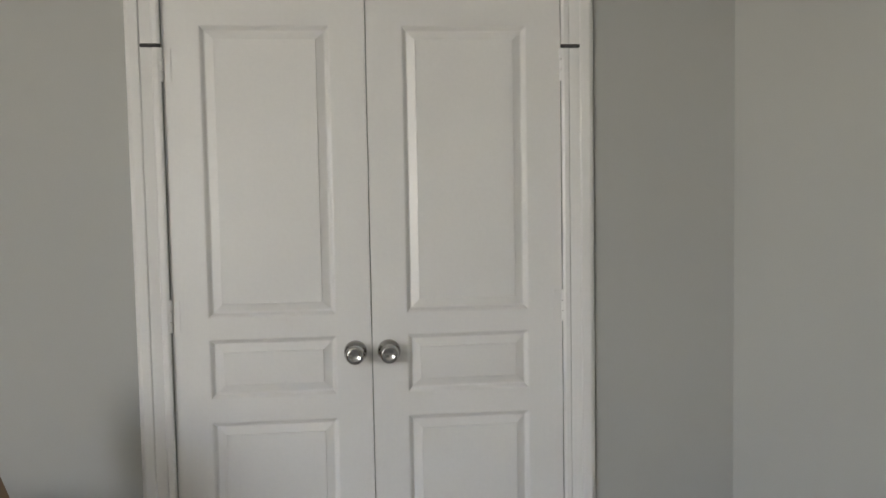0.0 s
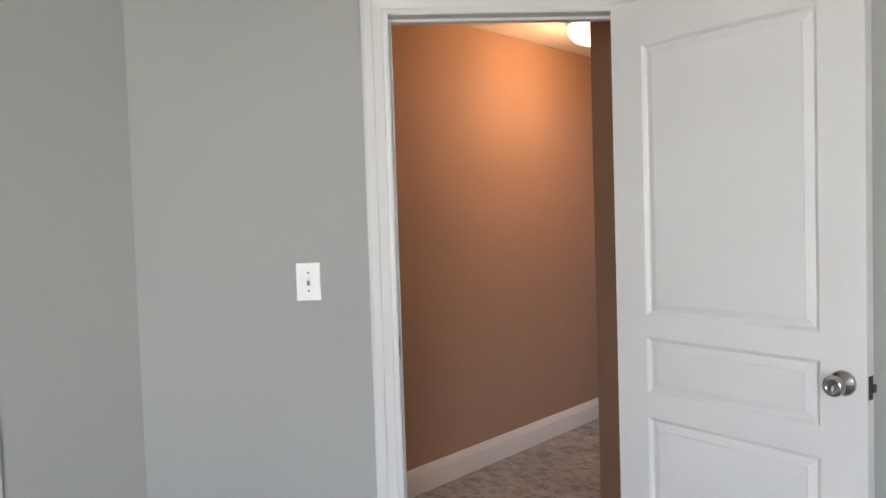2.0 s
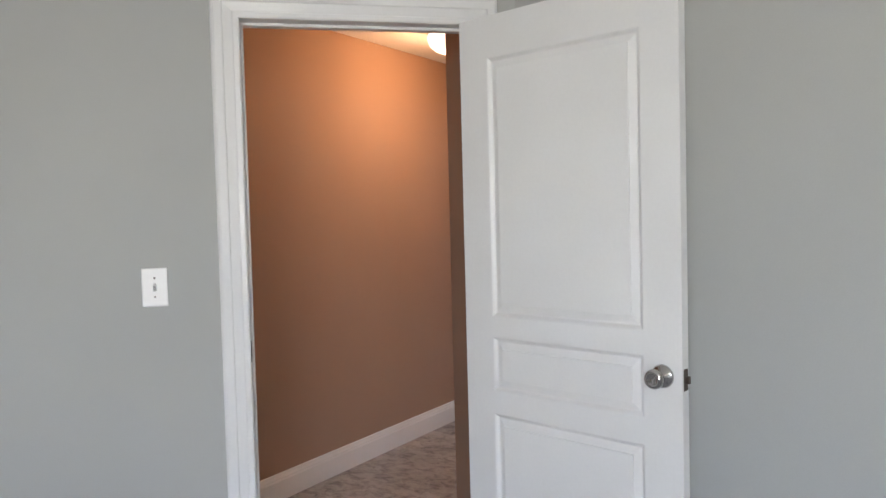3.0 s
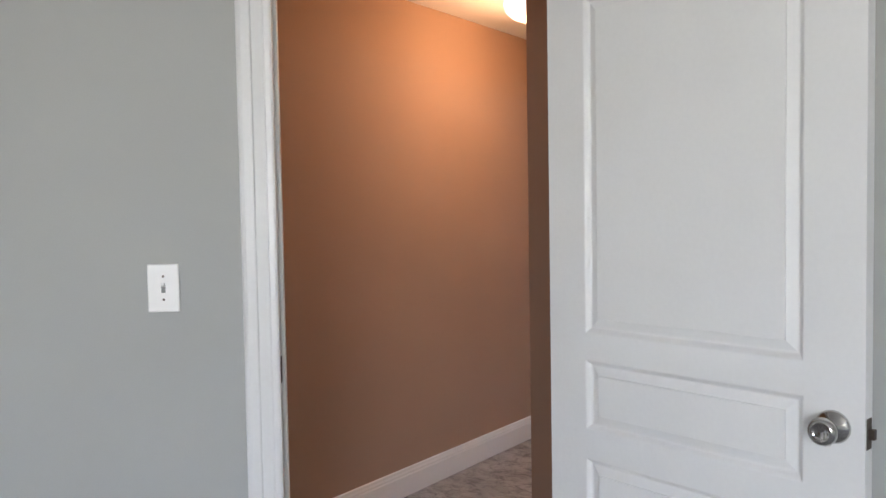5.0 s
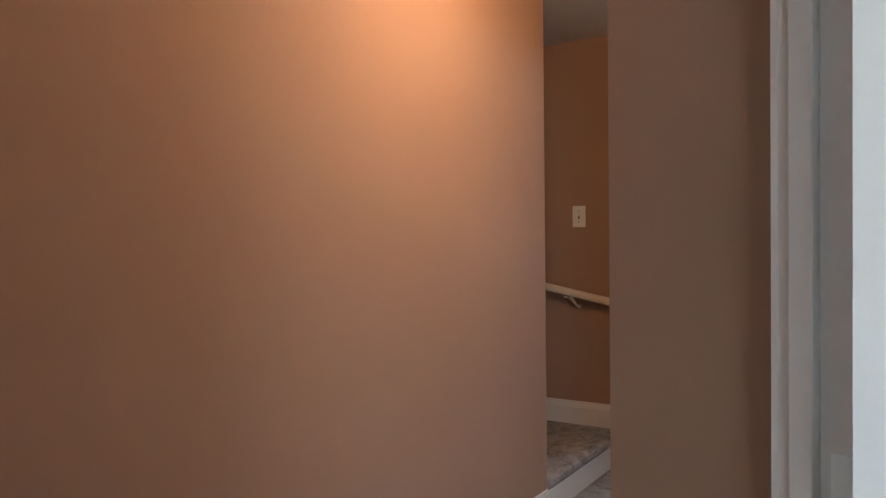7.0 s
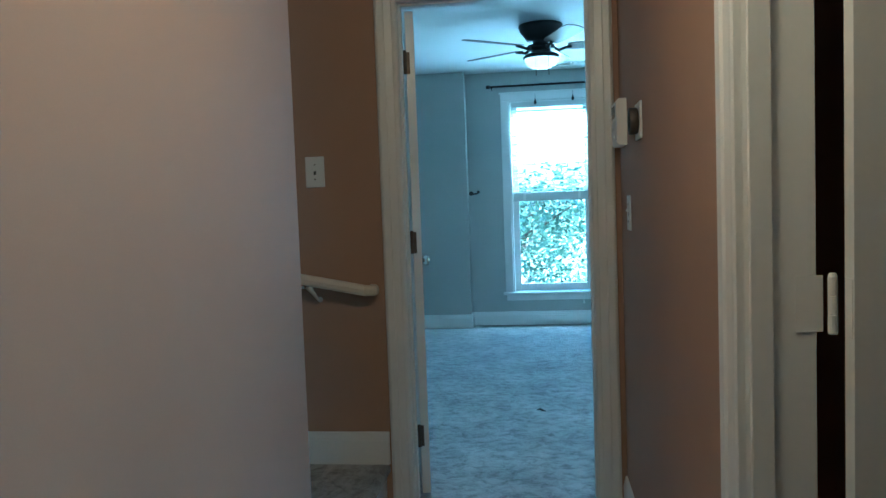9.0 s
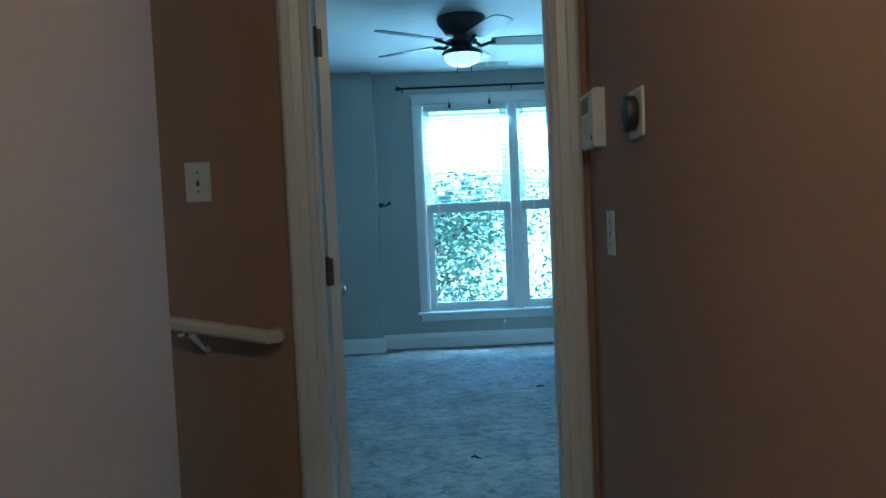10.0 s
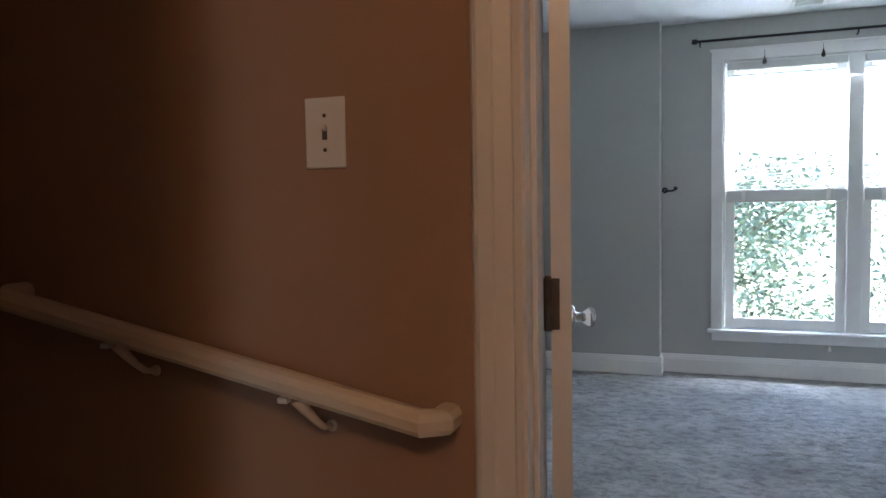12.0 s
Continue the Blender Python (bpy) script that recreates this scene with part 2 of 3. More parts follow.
BASE = [(0, 0), (0.016, 0), (0.016, 0.098), (0.013, 0.104), (0.013, 0.112), (0.009, 0.12), (0.008, 0.13), (0.004, 0.134), (0, 0.134)]


def baseboard(x0, y0, x1, y1, z=0.0):
    """Along the wall from the first point to the second, with the room to the left."""
    a = math.degrees(math.atan2(y1 - y0, x1 - x0))
    bm = extrude_profile(BASE, math.hypot(x1 - x0, y1 - y0))
    return tagged(part("baseboard", bm, WHITE, m=pose(x0, y0, z, 0, 0, a)), "white painted baseboard with moulded top", "baseboard", kind="structure")


C45 = math.sqrt(0.5)
baseboard(-0.837, 2.886, -0.837, -0.7)
baseboard(0.136, 1.05, 0.136, 1.305)
baseboard(0.136, 2.231, 0.136, 3.89)
baseboard(-0.818, 3.891, -3.0, 3.891, 0.177)
baseboard(2.5, 8.433, -0.865, 8.433)
baseboard(-0.865, 8.433, -0.865, 8.265)
baseboard(-0.849, 8.281, -2.7, 8.281)
baseboard(-0.595, -0.595, -0.595, -1.02)
baseboard(-0.595, -2.314, -0.595, -4.4)
baseboard(-0.09 * C45, -0.09 * C45, -0.834 * C45, -0.834 * C45)
baseboard(4.1, 0.66, 0.68, 0.66)

CASE = [(0, 0), (0, 0.011), (0.006, 0.014), (0.018, 0.014), (0.022, 0.011), (0.05, 0.015), (0.054, 0.02), (0.076, 0.022), (0.084, 0.019), (0.09, 0.012), (0.09, 0)]


def casing(name, m, width, height, side_right=0.09, side_left=0.09):
    """Moulded trim round an opening 0..width, standing proud towards -y."""
    bm = bmesh.new()
    rings = []
    for x, z, sx, sz in ((0, 0, -side_left / 0.09, 0), (0, height, -side_left / 0.09, 1), (width, height, side_right / 0.09, 1), (width, 0, side_right / 0.09, 0)):
        rings.append([bm.verts.new((x + sx * a, -h, z + sz * a)) for a, h in CASE])
    for a, b in zip(rings, rings[1:]):
        for k in range(len(CASE)):
            q = (k + 1) % len(CASE)
            bm.faces.new((a[k], a[q], b[q], b[k]))
    bm.faces.new(rings[0])
    bm.faces.new(rings[-1])
    return tagged(part(name, bm, WHITE, m=m), "white painted moulded door casing", "door casing", kind="structure")


def jamb(name, m, width, height, depth, stop):
    """Lining of an opening with its door stop. stop: how far in the stop begins."""
    t = 0.014
    ob = thing(name, m, "white painted door jamb with stop", "door jamb", kind="structure")
    for x0, x1, z0, z1 in ((-t, 0, 0, height + t), (width, width + t, 0, height + t), (0, width, height, height + t)):
        part("jamb_board", boxes((x0, x1, -0.001, depth + 0.001, z0, z1), bevel=0.0015), WHITE, ob)
    for x0, x1, z0, z1 in ((0, 0.01, 0, height), (width - 0.01, width, 0, height), (0.01, width - 0.01, height - 0.01, height)):
        part("door_stop", boxes((x0, x1, stop, stop + 0.035, z0, z1), bevel=0.0015), WHITE, ob)
    return ob


casing("door_casing_bedroom", DIAG, 0.775, 2.04)
jamb("door_jamb_bedroom", DIAG, 0.775, 2.04, 0.11, 0.045)
casing("door_casing_bedroom_hall", DIAG @ pose(0.775, 0.11, 0, 0, 0, 180), 0.775, 2.04, 0.09, 0.04)
END = pose(-0.72, 3.891, 0)
casing("door_casing_second", END, 0.744, 2.04)
jamb("door_jamb_second", END, 0.744, 2.04, 0.109, 0.025)
casing("door_casing_second_inside", pose(0.024, 4.0, 0, 0, 0, 180), 0.744, 2.04)
SIDE = facing(0.136, 2.136, -90)
casing("door_casing_side", SIDE, 0.736, 2.04)
jamb("door_jamb_side", SIDE, 0.736, 2.04, 0.11, 0.008)
CLOSET = facing(-0.595, -2.222, 90)
casing("door_casing_closet", CLOSET, 1.11, 1.99)
tagged(part("door_stop_closet", boxes((0, 1.11, 0.04, 0.06, 1.97, 1.99)), WHITE, m=CLOSET), "white painted closet door stop", "door stop", kind="structure")


# ---- doors ----
PANELS = [(1.075, 1.886), (0.845, 1.016), (0.2, 0.78)]
BEDROOM_PANELS = [(1.053, 1.897), (0.806, 0.986), (0.2, 0.732)]


def panel_mesh(w, h, t):
    """A raised door panel of w by h, moulded on both faces; its face plane is at y = 0 and y = t."""
    bm = bmesh.new()
    steps = [(0, 0.0), (0.003, 0.001), (0.007, 0.0045), (0.011, 0.0095), (0.014, 0.0115), (0.017, 0.0115), (0.038, 0.0045), (0.039, 0.001)]
    for side in (0, 1):
        rings = []
        for i, d in steps:
            y = d if side == 0 else t - d
            rings.append([bm.verts.new(c) for c in ((i, y, i), (w - i, y, i), (w - i, y, h - i), (i, y, h - i))])
        for a, b in zip(rings, rings[1:]):
            for k in range(4):
                bm.faces.new((a[k], a[(k + 1) % 4], b[(k + 1) % 4], b[k]))
        bm.faces.new(rings[-1])
        if side == 0:
            first = rings[0]
        else:
            for k in range(4):
                bm.faces.new((first[k], first[(k + 1) % 4], rings[0][(k + 1) % 4], rings[0][k]))
    return bm


def knob(parent, x, y, z, way):
    """A round knob on a rosette; way: -1 stands out to -y, 1 to +y."""
    rose = lathe([(0.033, 0), (0.033, 0.003 * way), (0.029, 0.008 * way), (0.014, 0.012 * way), (0.0125, 0.03 * way)], "y")
    ob = part("rosette", rose, CHROME, parent, "round polished nickel rosette", True, pose(x, y, z))
    ball = lathe([(0.0125, 0.028 * way), (0.018, 0.034 * way), (0.0265, 0.043 * way), (0.0275, 0.052 * way), (0.024, 0.06 * way), (0.016, 0.063 * way), (0.014, 0.0605 * way), (0.0, 0.0605 * way)], "y")
    part("door_knob", ball, CHROME, ob, "polished nickel round door knob", True)
    return ob


def hinge(parent, x, y, z, material_, flag=False):
    bm = lathe([(0.006, -0.045), (0.0075, -0.043), (0.0075, -0.016)], n=12)
    lathe([(0.0075, -0.014), (0.0075, 0.014)], n=12, bm=bm)
    lathe([(0.0075, 0.016), (0.0075, 0.043), (0.006, 0.048)], n=12, bm=bm)
    box(bm, -0.026, -0.004, 0.004, 0.006, -0.044, 0.044)
    box(bm, 0.004, 0.026, 0.004, 0.006, -0.044, 0.044)
    ob = part("hinge", bm, material_, parent, "painted butt hinge", m=pose(x, y, z))
    if flag:
        part("hinge_stop", boxes((-0.004, 0.055 * flag, -0.012, -0.004, 0.046, 0.056) if flag > 0 else (0.055 * flag, 0.004, -0.012, -0.004, 0.046, 0.056), bevel=0.002), DARK, ob, "dark hinge-pin door stop")
    return ob


def panel_door(name, m, width, height, label, knob_x=None, stile=0.115, t=0.035, ways=(-1, 1), category="door", panels=PANELS, knob_z=0.955):
    """A three-panel door from x = 0 to width; its faces lie at y = 0 and y = t."""
    ob = thing(name, m, label, category, kind="")
    a, b = stile, width - stile
    rails = panels
    rows = [(0, a, 0, t, 0.012, height), (b, width, 0, t, 0.012, height)]
    zs = [0.012] + [z for lo, hi in reversed(rails) for z in (lo, hi)] + [height]
    for lo, hi in zip(zs[::2], zs[1::2]):
        rows.append((a, b, 0, t, lo, hi))
    part("door_leaf", boxes(*rows), WHITE, ob)
    for lo, hi in rails:
        part("door_panel", panel_mesh(b - a, hi - lo, t), WHITE, ob, m=pose(a, 0, lo))
    if knob_x is not None:
        for way in ways:
            knob(ob, knob_x, 0 if way < 0 else t, knob_z, way)
    return ob


LEAF_W = 0.5515
left = panel_door("closet_door", CLOSET @ pose(0.002, 0.004, 0), LEAF_W, 1.982, "white painted three-panel closet door, closed", LEAF_W - 0.046, 0.098, ways=(-1,), knob_z=0.968)
right = panel_door("closet_door", CLOSET @ pose(0.002 + LEAF_W + 0.003, 0.004, 0), LEAF_W, 1.982, "white painted three-panel closet door, closed", 0.046, 0.098, ways=(-1,), knob_z=0.968)
for z, f in ((1.775, 1), (1.085, 0), (0.25, 0)):
    hinge(left, -0.003, -0.008, z, WHITE, -f)
    hinge(right, LEAF_W + 0.003, -0.008, z, WHITE, f)
for d in (left, right):
    d["group"] = "closet doors"

# bedroom door, swung into the room; x runs from the hinge to the free edge
SWING = pose(0.557, 0.498, 0, 0, 0, -11)
door = panel_door("bedroom_door", SWING @ pose(0.003, -0.04, 0), 0.779, 2.03, "white painted three-panel bedroom door standing open", 0.721, panels=BEDROOM_PANELS, knob_z=0.933)
part("latch", boxes((0.7785, 0.7805, 0.006, 0.03, 0.897, 0.957), (0.779, 0.791, 0.012, 0.024, 0.917, 0.937), bevel=0.001), STEEL, door, "steel latch on the door edge")
for z in (1.80, 1.05, 0.25):
    hinge(door, -0.004, 0.042, z, WHITE)
tagged(part("strike_plate", boxes((-0.0005, 0.0015, 0.012, 0.04, 0.92, 0.99), (0.0014, 0.003, 0.002, 0.012, 0.935, 0.975), bevel=0.0008), STEEL, m=DIAG), "worn steel strike plate on the door jamb", "strike plate")

second = panel_door("second_bedroom_door", pose(-0.672, 4.004, 0, 0, 0, 101), 0.735, 2.03, "white painted three-panel door standing open into bedroom", 0.675)
for z in (1.82, 1.08, 0.26):
    ob = part("hinge", boxes((-0.0015, 0.0005, 0.02, 0.034, z - 0.045, z + 0.045), bevel=0.0008), STEEL, second, "steel hinge leaf on the door edge")
    part("hinge_barrel", lathe([(0.006, -0.046), (0.0075, -0.044), (0.0075, 0.044), (0.005, 0.05)], n=12), STEEL, ob, m=pose(-0.008, 0.04, z))
side = panel_door("side_room_door", pose(0.276, 2.066, 0), 0.726, 2.03, "white painted three-panel door standing open into side room", 0.666)
for z in (1.82, 1.06, 0.26):
    ob = part("hinge", boxes((-0.0015, 0.0005, 0.004, 0.031, z - 0.045, z + 0.045), (-0.062, -0.02, 0.0675, 0.0695, z - 0.045, z + 0.045), bevel=0.0008), WHITE, side, "painted hinge leaf")
    part("hinge_barrel", lathe([(0.006, -0.046), (0.0075, -0.044), (0.0075, -0.016), (0.0065, -0.015), (0.0075, -0.014), (0.0075, 0.014), (0.0065, 0.015), (0.0075, 0.016), (0.0075, 0.044), (0.005, 0.05)], n=12), WHITE, ob, m=pose(-0.012, 0.05, z))


# ---- switches and wall devices ----
def switch(m, label):
    """A toggle switch plate that faces -y."""
    ob = thing("light_switch", m, label, "light switch")
    part("cover_plate", boxes((-0.0397, 0.0397, -0.006, 0, -0.062, 0.062), bevel=0.003), PLASTIC, ob)
    # flat dark piece whose colour gives the shade inside the toggle slot
    part("toggle_slot_shade", boxes((-0.005, 0.005, -0.0066, -0.0058, -0.012, 0.012)), DISPLAY_AND_SHADE, ob, "dark inset coloured as the toggle slot's shade")
    part("toggle", boxes((-0.0042, 0.0042, -0.017, -0.005, 0.0, 0.009), bevel=0.0015), PLASTIC, ob, "white toggle lever", m=pose(0, 0, 0, -22))
    for z in (-0.03, 0.03):
        part("screw", lathe([(0.0035, 0), (0.0035, -0.0065), (0.003, -0.0075)], "y", 10), STEEL, ob, "small screw head", m=pose(0, 0, z))
    return ob


switch(DIAG @ pose(-0.289, -0.0005, 1.184), "white toggle light switch on grey wall beside the door")
switch(pose(-1.081, 3.8905, 1.385), "white toggle light switch on tan wall above the handrail")
switch(facing(0.1355, 3.613, -90) @ pose(0, 0, 1.182), "white toggle light switch on tan wall below the thermostat")

RIGHT = facing(0.1355, 0, -90)   # local x runs towards -y, local -y into the hall
th = thing("thermostat", facing(0.1355, 3.315, -90) @ pose(0, 0, 1.473), "round steel-ringed thermostat on a white wall plate", "thermostat")
part("wall_plate", boxes((-0.062, 0.062, -0.007, 0, -0.057, 0.057), bevel=0.003), PLASTIC, th, "white square wall plate")
part("ring", lathe([(0.036, -0.006), (0.041, -0.01), (0.042, -0.03), (0.04, -0.034), (0.035, -0.034)], "y", 40), STEEL, th, "brushed steel ring", True)
part("display", lathe([(0.035, -0.03), (0.035, -0.0345), (0.02, -0.037), (0.0, -0.038)], "y", 40), THIN, th, "dark glass display", True)

al = thing("alarm_keypad", facing(0.1355, 3.735, -90) @ pose(0, 0, 1.507), "white plastic alarm keypad on the wall", "keypad")
bm = extrude_profile([(0, -0.082), (-0.03, -0.082), (-0.036, -0.074), (-0.036, 0.074), (-0.028, 0.082), (0, 0.082)], 0.17)
part("housing", bm, PLASTIC, al, m=pose(-0.085, 0, 0))
part("display", boxes((-0.07, 0.03, -0.0375, -0.0355, 0.02, 0.065), bevel=0.0008), DISPLAY_AND_SHADE, al, "grey display window")
for r in range(4):
    for c in range(3):
        part("button", boxes((-0.055 + c * 0.026, -0.035 + c * 0.026, -0.039, -0.0355, -0.004 - r * 0.017, 0.008 - r * 0.017), bevel=0.001), CEIL if (r + c) % 2 else PLASTIC, al)
part("emblem", lathe([(0.009, -0.0355), (0.009, -0.0375), (0.0, -0.0378)], "y", 16), DISPLAY_AND_SHADE, al, "small round dark emblem", m=pose(0.06, 0, -0.055))

# handrail on the landing wall
rail = thing("handrail", pose(-0.829, 3.891, 0), "cream painted wooden handrail on wall brackets", "handrail")
SL = 0.195
rows = []
bm = bmesh.new()
prof = [(-0.016, -0.02), (0.016, -0.02), (0.022, -0.011), (0.023, 0.005), (0.017, 0.017), (0.007, 0.022), (-0.007, 0.022), (-0.017, 0.017), (-0.023, 0.005), (-0.022, -0.011)]
stations = [((-0.03, 0.0), 0.0), ((-0.03, -0.045), 0.0), ((-0.05, -0.07), 0.4), ((-0.96, -0.07), 0.4), ((-0.98, -0.045), 0.0), ((-0.98, 0.0), 0.0)]
rings = []
for (x, y), _ in stations:
    z = 0.9 - SL * (x + 0.03)
    side_way = Vector((1, 0, 0)) if abs(y) < 0.06 else Vector((0, -1, 0))
    if x < -0.97:
        side_way = Vector((-1, 0, 0))
    if abs(y) > 0.06:
        side_way = Vector((0.0, -1, 0))
    rings.append([bm.verts.new(Vector((x, y, z)) + a * side_way + Vector((0, 0, b))) for a, b in prof])
for a, b in zip(rings, rings[1:]):
    for k in range(len(prof)):
        bm.faces.new((a[k], a[(k + 1) % len(prof)], b[(k + 1) % len(prof)], b[k]))
bm.faces.new(rings[0])
bm.faces.new(rings[-1])
RAILP = material("cream_rail_paint", (0.7, 0.62, 0.5), 0.4, vary=0.06, scale=6, bump=0.05)
part("rail", bm, RAILP, rail)
for x in (-0.27, -0.66):
    z = 0.9 - SL * (x + 0.03) - 0.024
    b = part("bracket", tube([(0.015, -0.001, -0.06), (0.014, -0.03, -0.055), (0.01, -0.05, -0.038), (-0.002, -0.064, -0.016), (-0.01, -0.07, 0.003)], [0.006, 0.006, 0.007, 0.01, 0.016], 10), RAILP, rail, "cream curved rail bracket", True, pose(x, 0, z))
    part("bracket_plate", lathe([(0.011, -0.001), (0.011, -0.004), (0.008, -0.006)], "y", 16), RAILP, b, m=pose(0.015, 0, -0.06))
    part("bracket_screw", boxes((-0.05, -0.03, -0.078, -0.062, -0.006, 0.004), bevel=0.002), PLASTIC, b, "small white clip")

# hall ceiling lamp
hl = thing("ceiling_lamp", pose(-0.3, 1.83, CEIL_HALL), "round frosted glass ceiling lamp, switched on", "ceiling lamp")
part("base_ring", lathe([(0.15, 0), (0.155, -0.012), (0.15, -0.03), (0.135, -0.032)], n=40), PLASTIC, hl, "white metal base ring", True)
dome = part("glass_dome", lathe([(0.145, -0.028), (0.15, -0.05), (0.138, -0.085), (0.11, -0.112), (0.065, -0.13), (0.0, -0.136)], n=40), DOME, hl, "glowing frosted glass dome", True)
dome.visible_shadow = False

# ---- second bedroom ----
fan = thing("ceiling_fan", pose(-0.13, 6.5, CEIL_BED), "black flush-mounted ceiling fan with lit glass bowl", "ceiling fan")
part("housing", lathe([(0.155, 0), (0.16, -0.01), (0.15, -0.045), (0.12, -0.082), (0.105, -0.107), (0.06, -0.111), (0.055, -0.143), (0.1, -0.148), (0.1, -0.176), (0.07, -0.18), (0.07, -0.205), (0.115, -0.211), (0.13, -0.225), (0.13, -0.238), (0.12, -0.242)], n=36), BLACK, fan, "black metal motor housing", True)
bowl = part("light_bowl", lathe([(0.122, -0.234), (0.118, -0.262), (0.1, -0.287), (0.065, -0.305), (0.0, -0.313)], n=32), FANDOME, fan, "glowing white glass bowl", True)
bowl.visible_shadow = False
for k in range(5):
    m = pose(0, 0, -0.162, 0, 0, 2 + 72 * k)
    arm = part("blade_arm", tube([(0.09, 0, 0.0), (0.13, 0.012, -0.022), (0.17, 0.0, -0.01), (0.22, 0, 0.0)], 0.011, 8), BLACK, fan, "curved black blade bracket", True, m)
    bm = bmesh.new()
    out = [(0.19, -0.05), (0.24, -0.06), (0.55, -0.07), (0.64, -0.06), (0.665, -0.02), (0.665, 0.02), (0.64, 0.06), (0.55, 0.07), (0.24, 0.06), (0.19, 0.05)]
    top, low = [bm.verts.new((x, y, 0.007 - 0.18 * y)) for x, y in out], [bm.verts.new((x, y, 0.001 - 0.18 * y)) for x, y in out]
    bm.faces.new(top)
    bm.faces.new(low)
    for i in range(len(out)):
        bm.faces.new((top[i], top[(i + 1) % len(out)], low[(i + 1) % len(out)], low[i]))
    part("blade", bm, BLADE, arm)
for dx in (0.05, -0.04):
    part("pull_chain", tube([(dx, -0.128, -0.225), (dx, -0.13, -0.32), (dx, -0.13, -0.38)], [0.0015, 0.0015, 0.004], 6), STEEL, fan, "thin pull chain")

vent = thing("ceiling_vent", pose(0.16, 8.12, CEIL_BED), "white metal ceiling air vent", "air vent")
part("frame", boxes((-0.2, 0.2, -0.085, -0.065, -0.008, 0), (-0.2, 0.2, 0.065, 0.085, -0.008, 0), (-0.2, -0.175, -0.065, 0.065, -0.008, 0), (0.175, 0.2, -0.065, 0.065, -0.008, 0), (-0.012, 0.012, -0.065, 0.065, -0.008, 0), bevel=0.002), PLASTIC, vent)
# no duct is cut: a dark sheet supplies the shade behind the slats
part("backing", boxes((-0.175, 0.175, -0.065, 0.065, -0.002, -0.0005)), DARK, vent, "dark sheet coloured as the shade inside the duct")
for s, tilt in ((-1, 35), (1, -35)):
    for k in range(7):
        part("slat", boxes((-0.08, 0.08, -0.008, 0.008, -0.0008, 0.0008)), PLASTIC, vent, m=pose(s * 0.094, -0.054 + k * 0.018, -0.006, tilt))

rod = thing("curtain_rod", pose(0.35, 8.433, 2.352), "thin black metal curtain rod above the window", "curtain rod")
part("pole", tube([(-0.985, -0.08, 0), (0.9, -0.08, 0), (1.0, -0.08, 0)], 0.009, 12), BLACK, rod, "", True)
for x in (-0.985, 1.0):
    part("finial", lathe([(0.009, -0.02), (0.017, -0.016), (0.019, 0.0), (0.017, 0.016), (0.006, 0.024)], "x", 16), BLACK, rod, "", True, pose(x, -0.08, 0))
for x in (-0.95, 0.03, 0.96):
    part("bracket", tube([(x, -0.0, -0.025), (x, -0.04, -0.03), (x, -0.08, -0.022), (x, -0.08, -0.008)], 0.006, 8), BLACK, rod)

hook = thing("curtain_holdback", pose(-0.84, 8.433, 1.325), "black metal curtain holdback on the wall", "holdback")
part("arm", tube([(0.0, -0.001, 0), (0.0, -0.05, -0.002), (0.02, -0.07, -0.006), (0.06, -0.07, -0.004), (0.075, -0.07, 0.008)], 0.008, 10), BLACK, hook, "", True)
part("knob", lathe([(0.0, -0.016), (0.012, -0.01), (0.016, 0), (0.012, 0.01), (0.0, 0.016)], "y", 14), BLACK, hook, "", True, pose(0.078, -0.07, 0.012))
part("rosette", lathe([(0.022, 0), (0.022, -0.004), (0.012, -0.008)], "y", 16), BLACK, hook, "", True)

# double-hung twin window
win = thing("window_1", pose(0, 8.433, 0), "white painted twin double-hung window", "window", kind="structure")
bm = boxes((-0.523, -0.445, -0.02, 0, 0.33, 2.215), (1.215, 1.293, -0.02, 0, 0.33, 2.215), (-0.523, 1.293, -0.022, 0, 2.215, 2.29), (-0.535, 1.305, -0.03, 0, 2.285, 2.3), bevel=0.003)
part("window_casing", bm, WHITE, win)
part("window_sill", boxes((-0.545, 1.315, -0.055, 0.04, 0.305, 0.33), bevel=0.006), WHITE, win)
part("window_apron", boxes((-0.515, 1.285, -0.018, 0, 0.245, 0.305), bevel=0.004), WHITE, win)
part("mullion", boxes((0.34, 0.43, -0.012, 0.12, 0.331, 2.215), bevel=0.003), WHITE, win)
part("window_frame", boxes((-0.445, -0.43, 0.0, 0.15, 0.331, 2.215), (1.2, 1.215, 0.0, 0.15, 0.331, 2.215), (-0.43, 1.2, 0.0, 0.15, 2.2, 2.214)), WHITE, win)
for x0, x1 in ((-0.43, 0.34), (0.43, 1.2)):
    for z0, z1, y0 in ((0.335, 1.285, 0.045), (1.25, 2.2, 0.085)):
        sash = part("sash", boxes((x0 + 0.002, x0 + 0.062, y0, y0 + 0.035, z0, z1), (x1 - 0.062, x1 - 0.002, y0, y0 + 0.035, z0, z1), (x0 + 0.062, x1 - 0.062, y0, y0 + 0.035, z0, z0 + 0.07), (x0 + 0.062, x1 - 0.062, y0, y0 + 0.035, z1 - 0.045, z1), bevel=0.003), WHITE, win)
        pane = part("pane", boxes((x0 + 0.06, x1 - 0.06, y0 + 0.015, y0 + 0.019, z0 + 0.068, z1 - 0.043)), GLASS, sash, "clear window glass")
        pane.visible_shadow = False

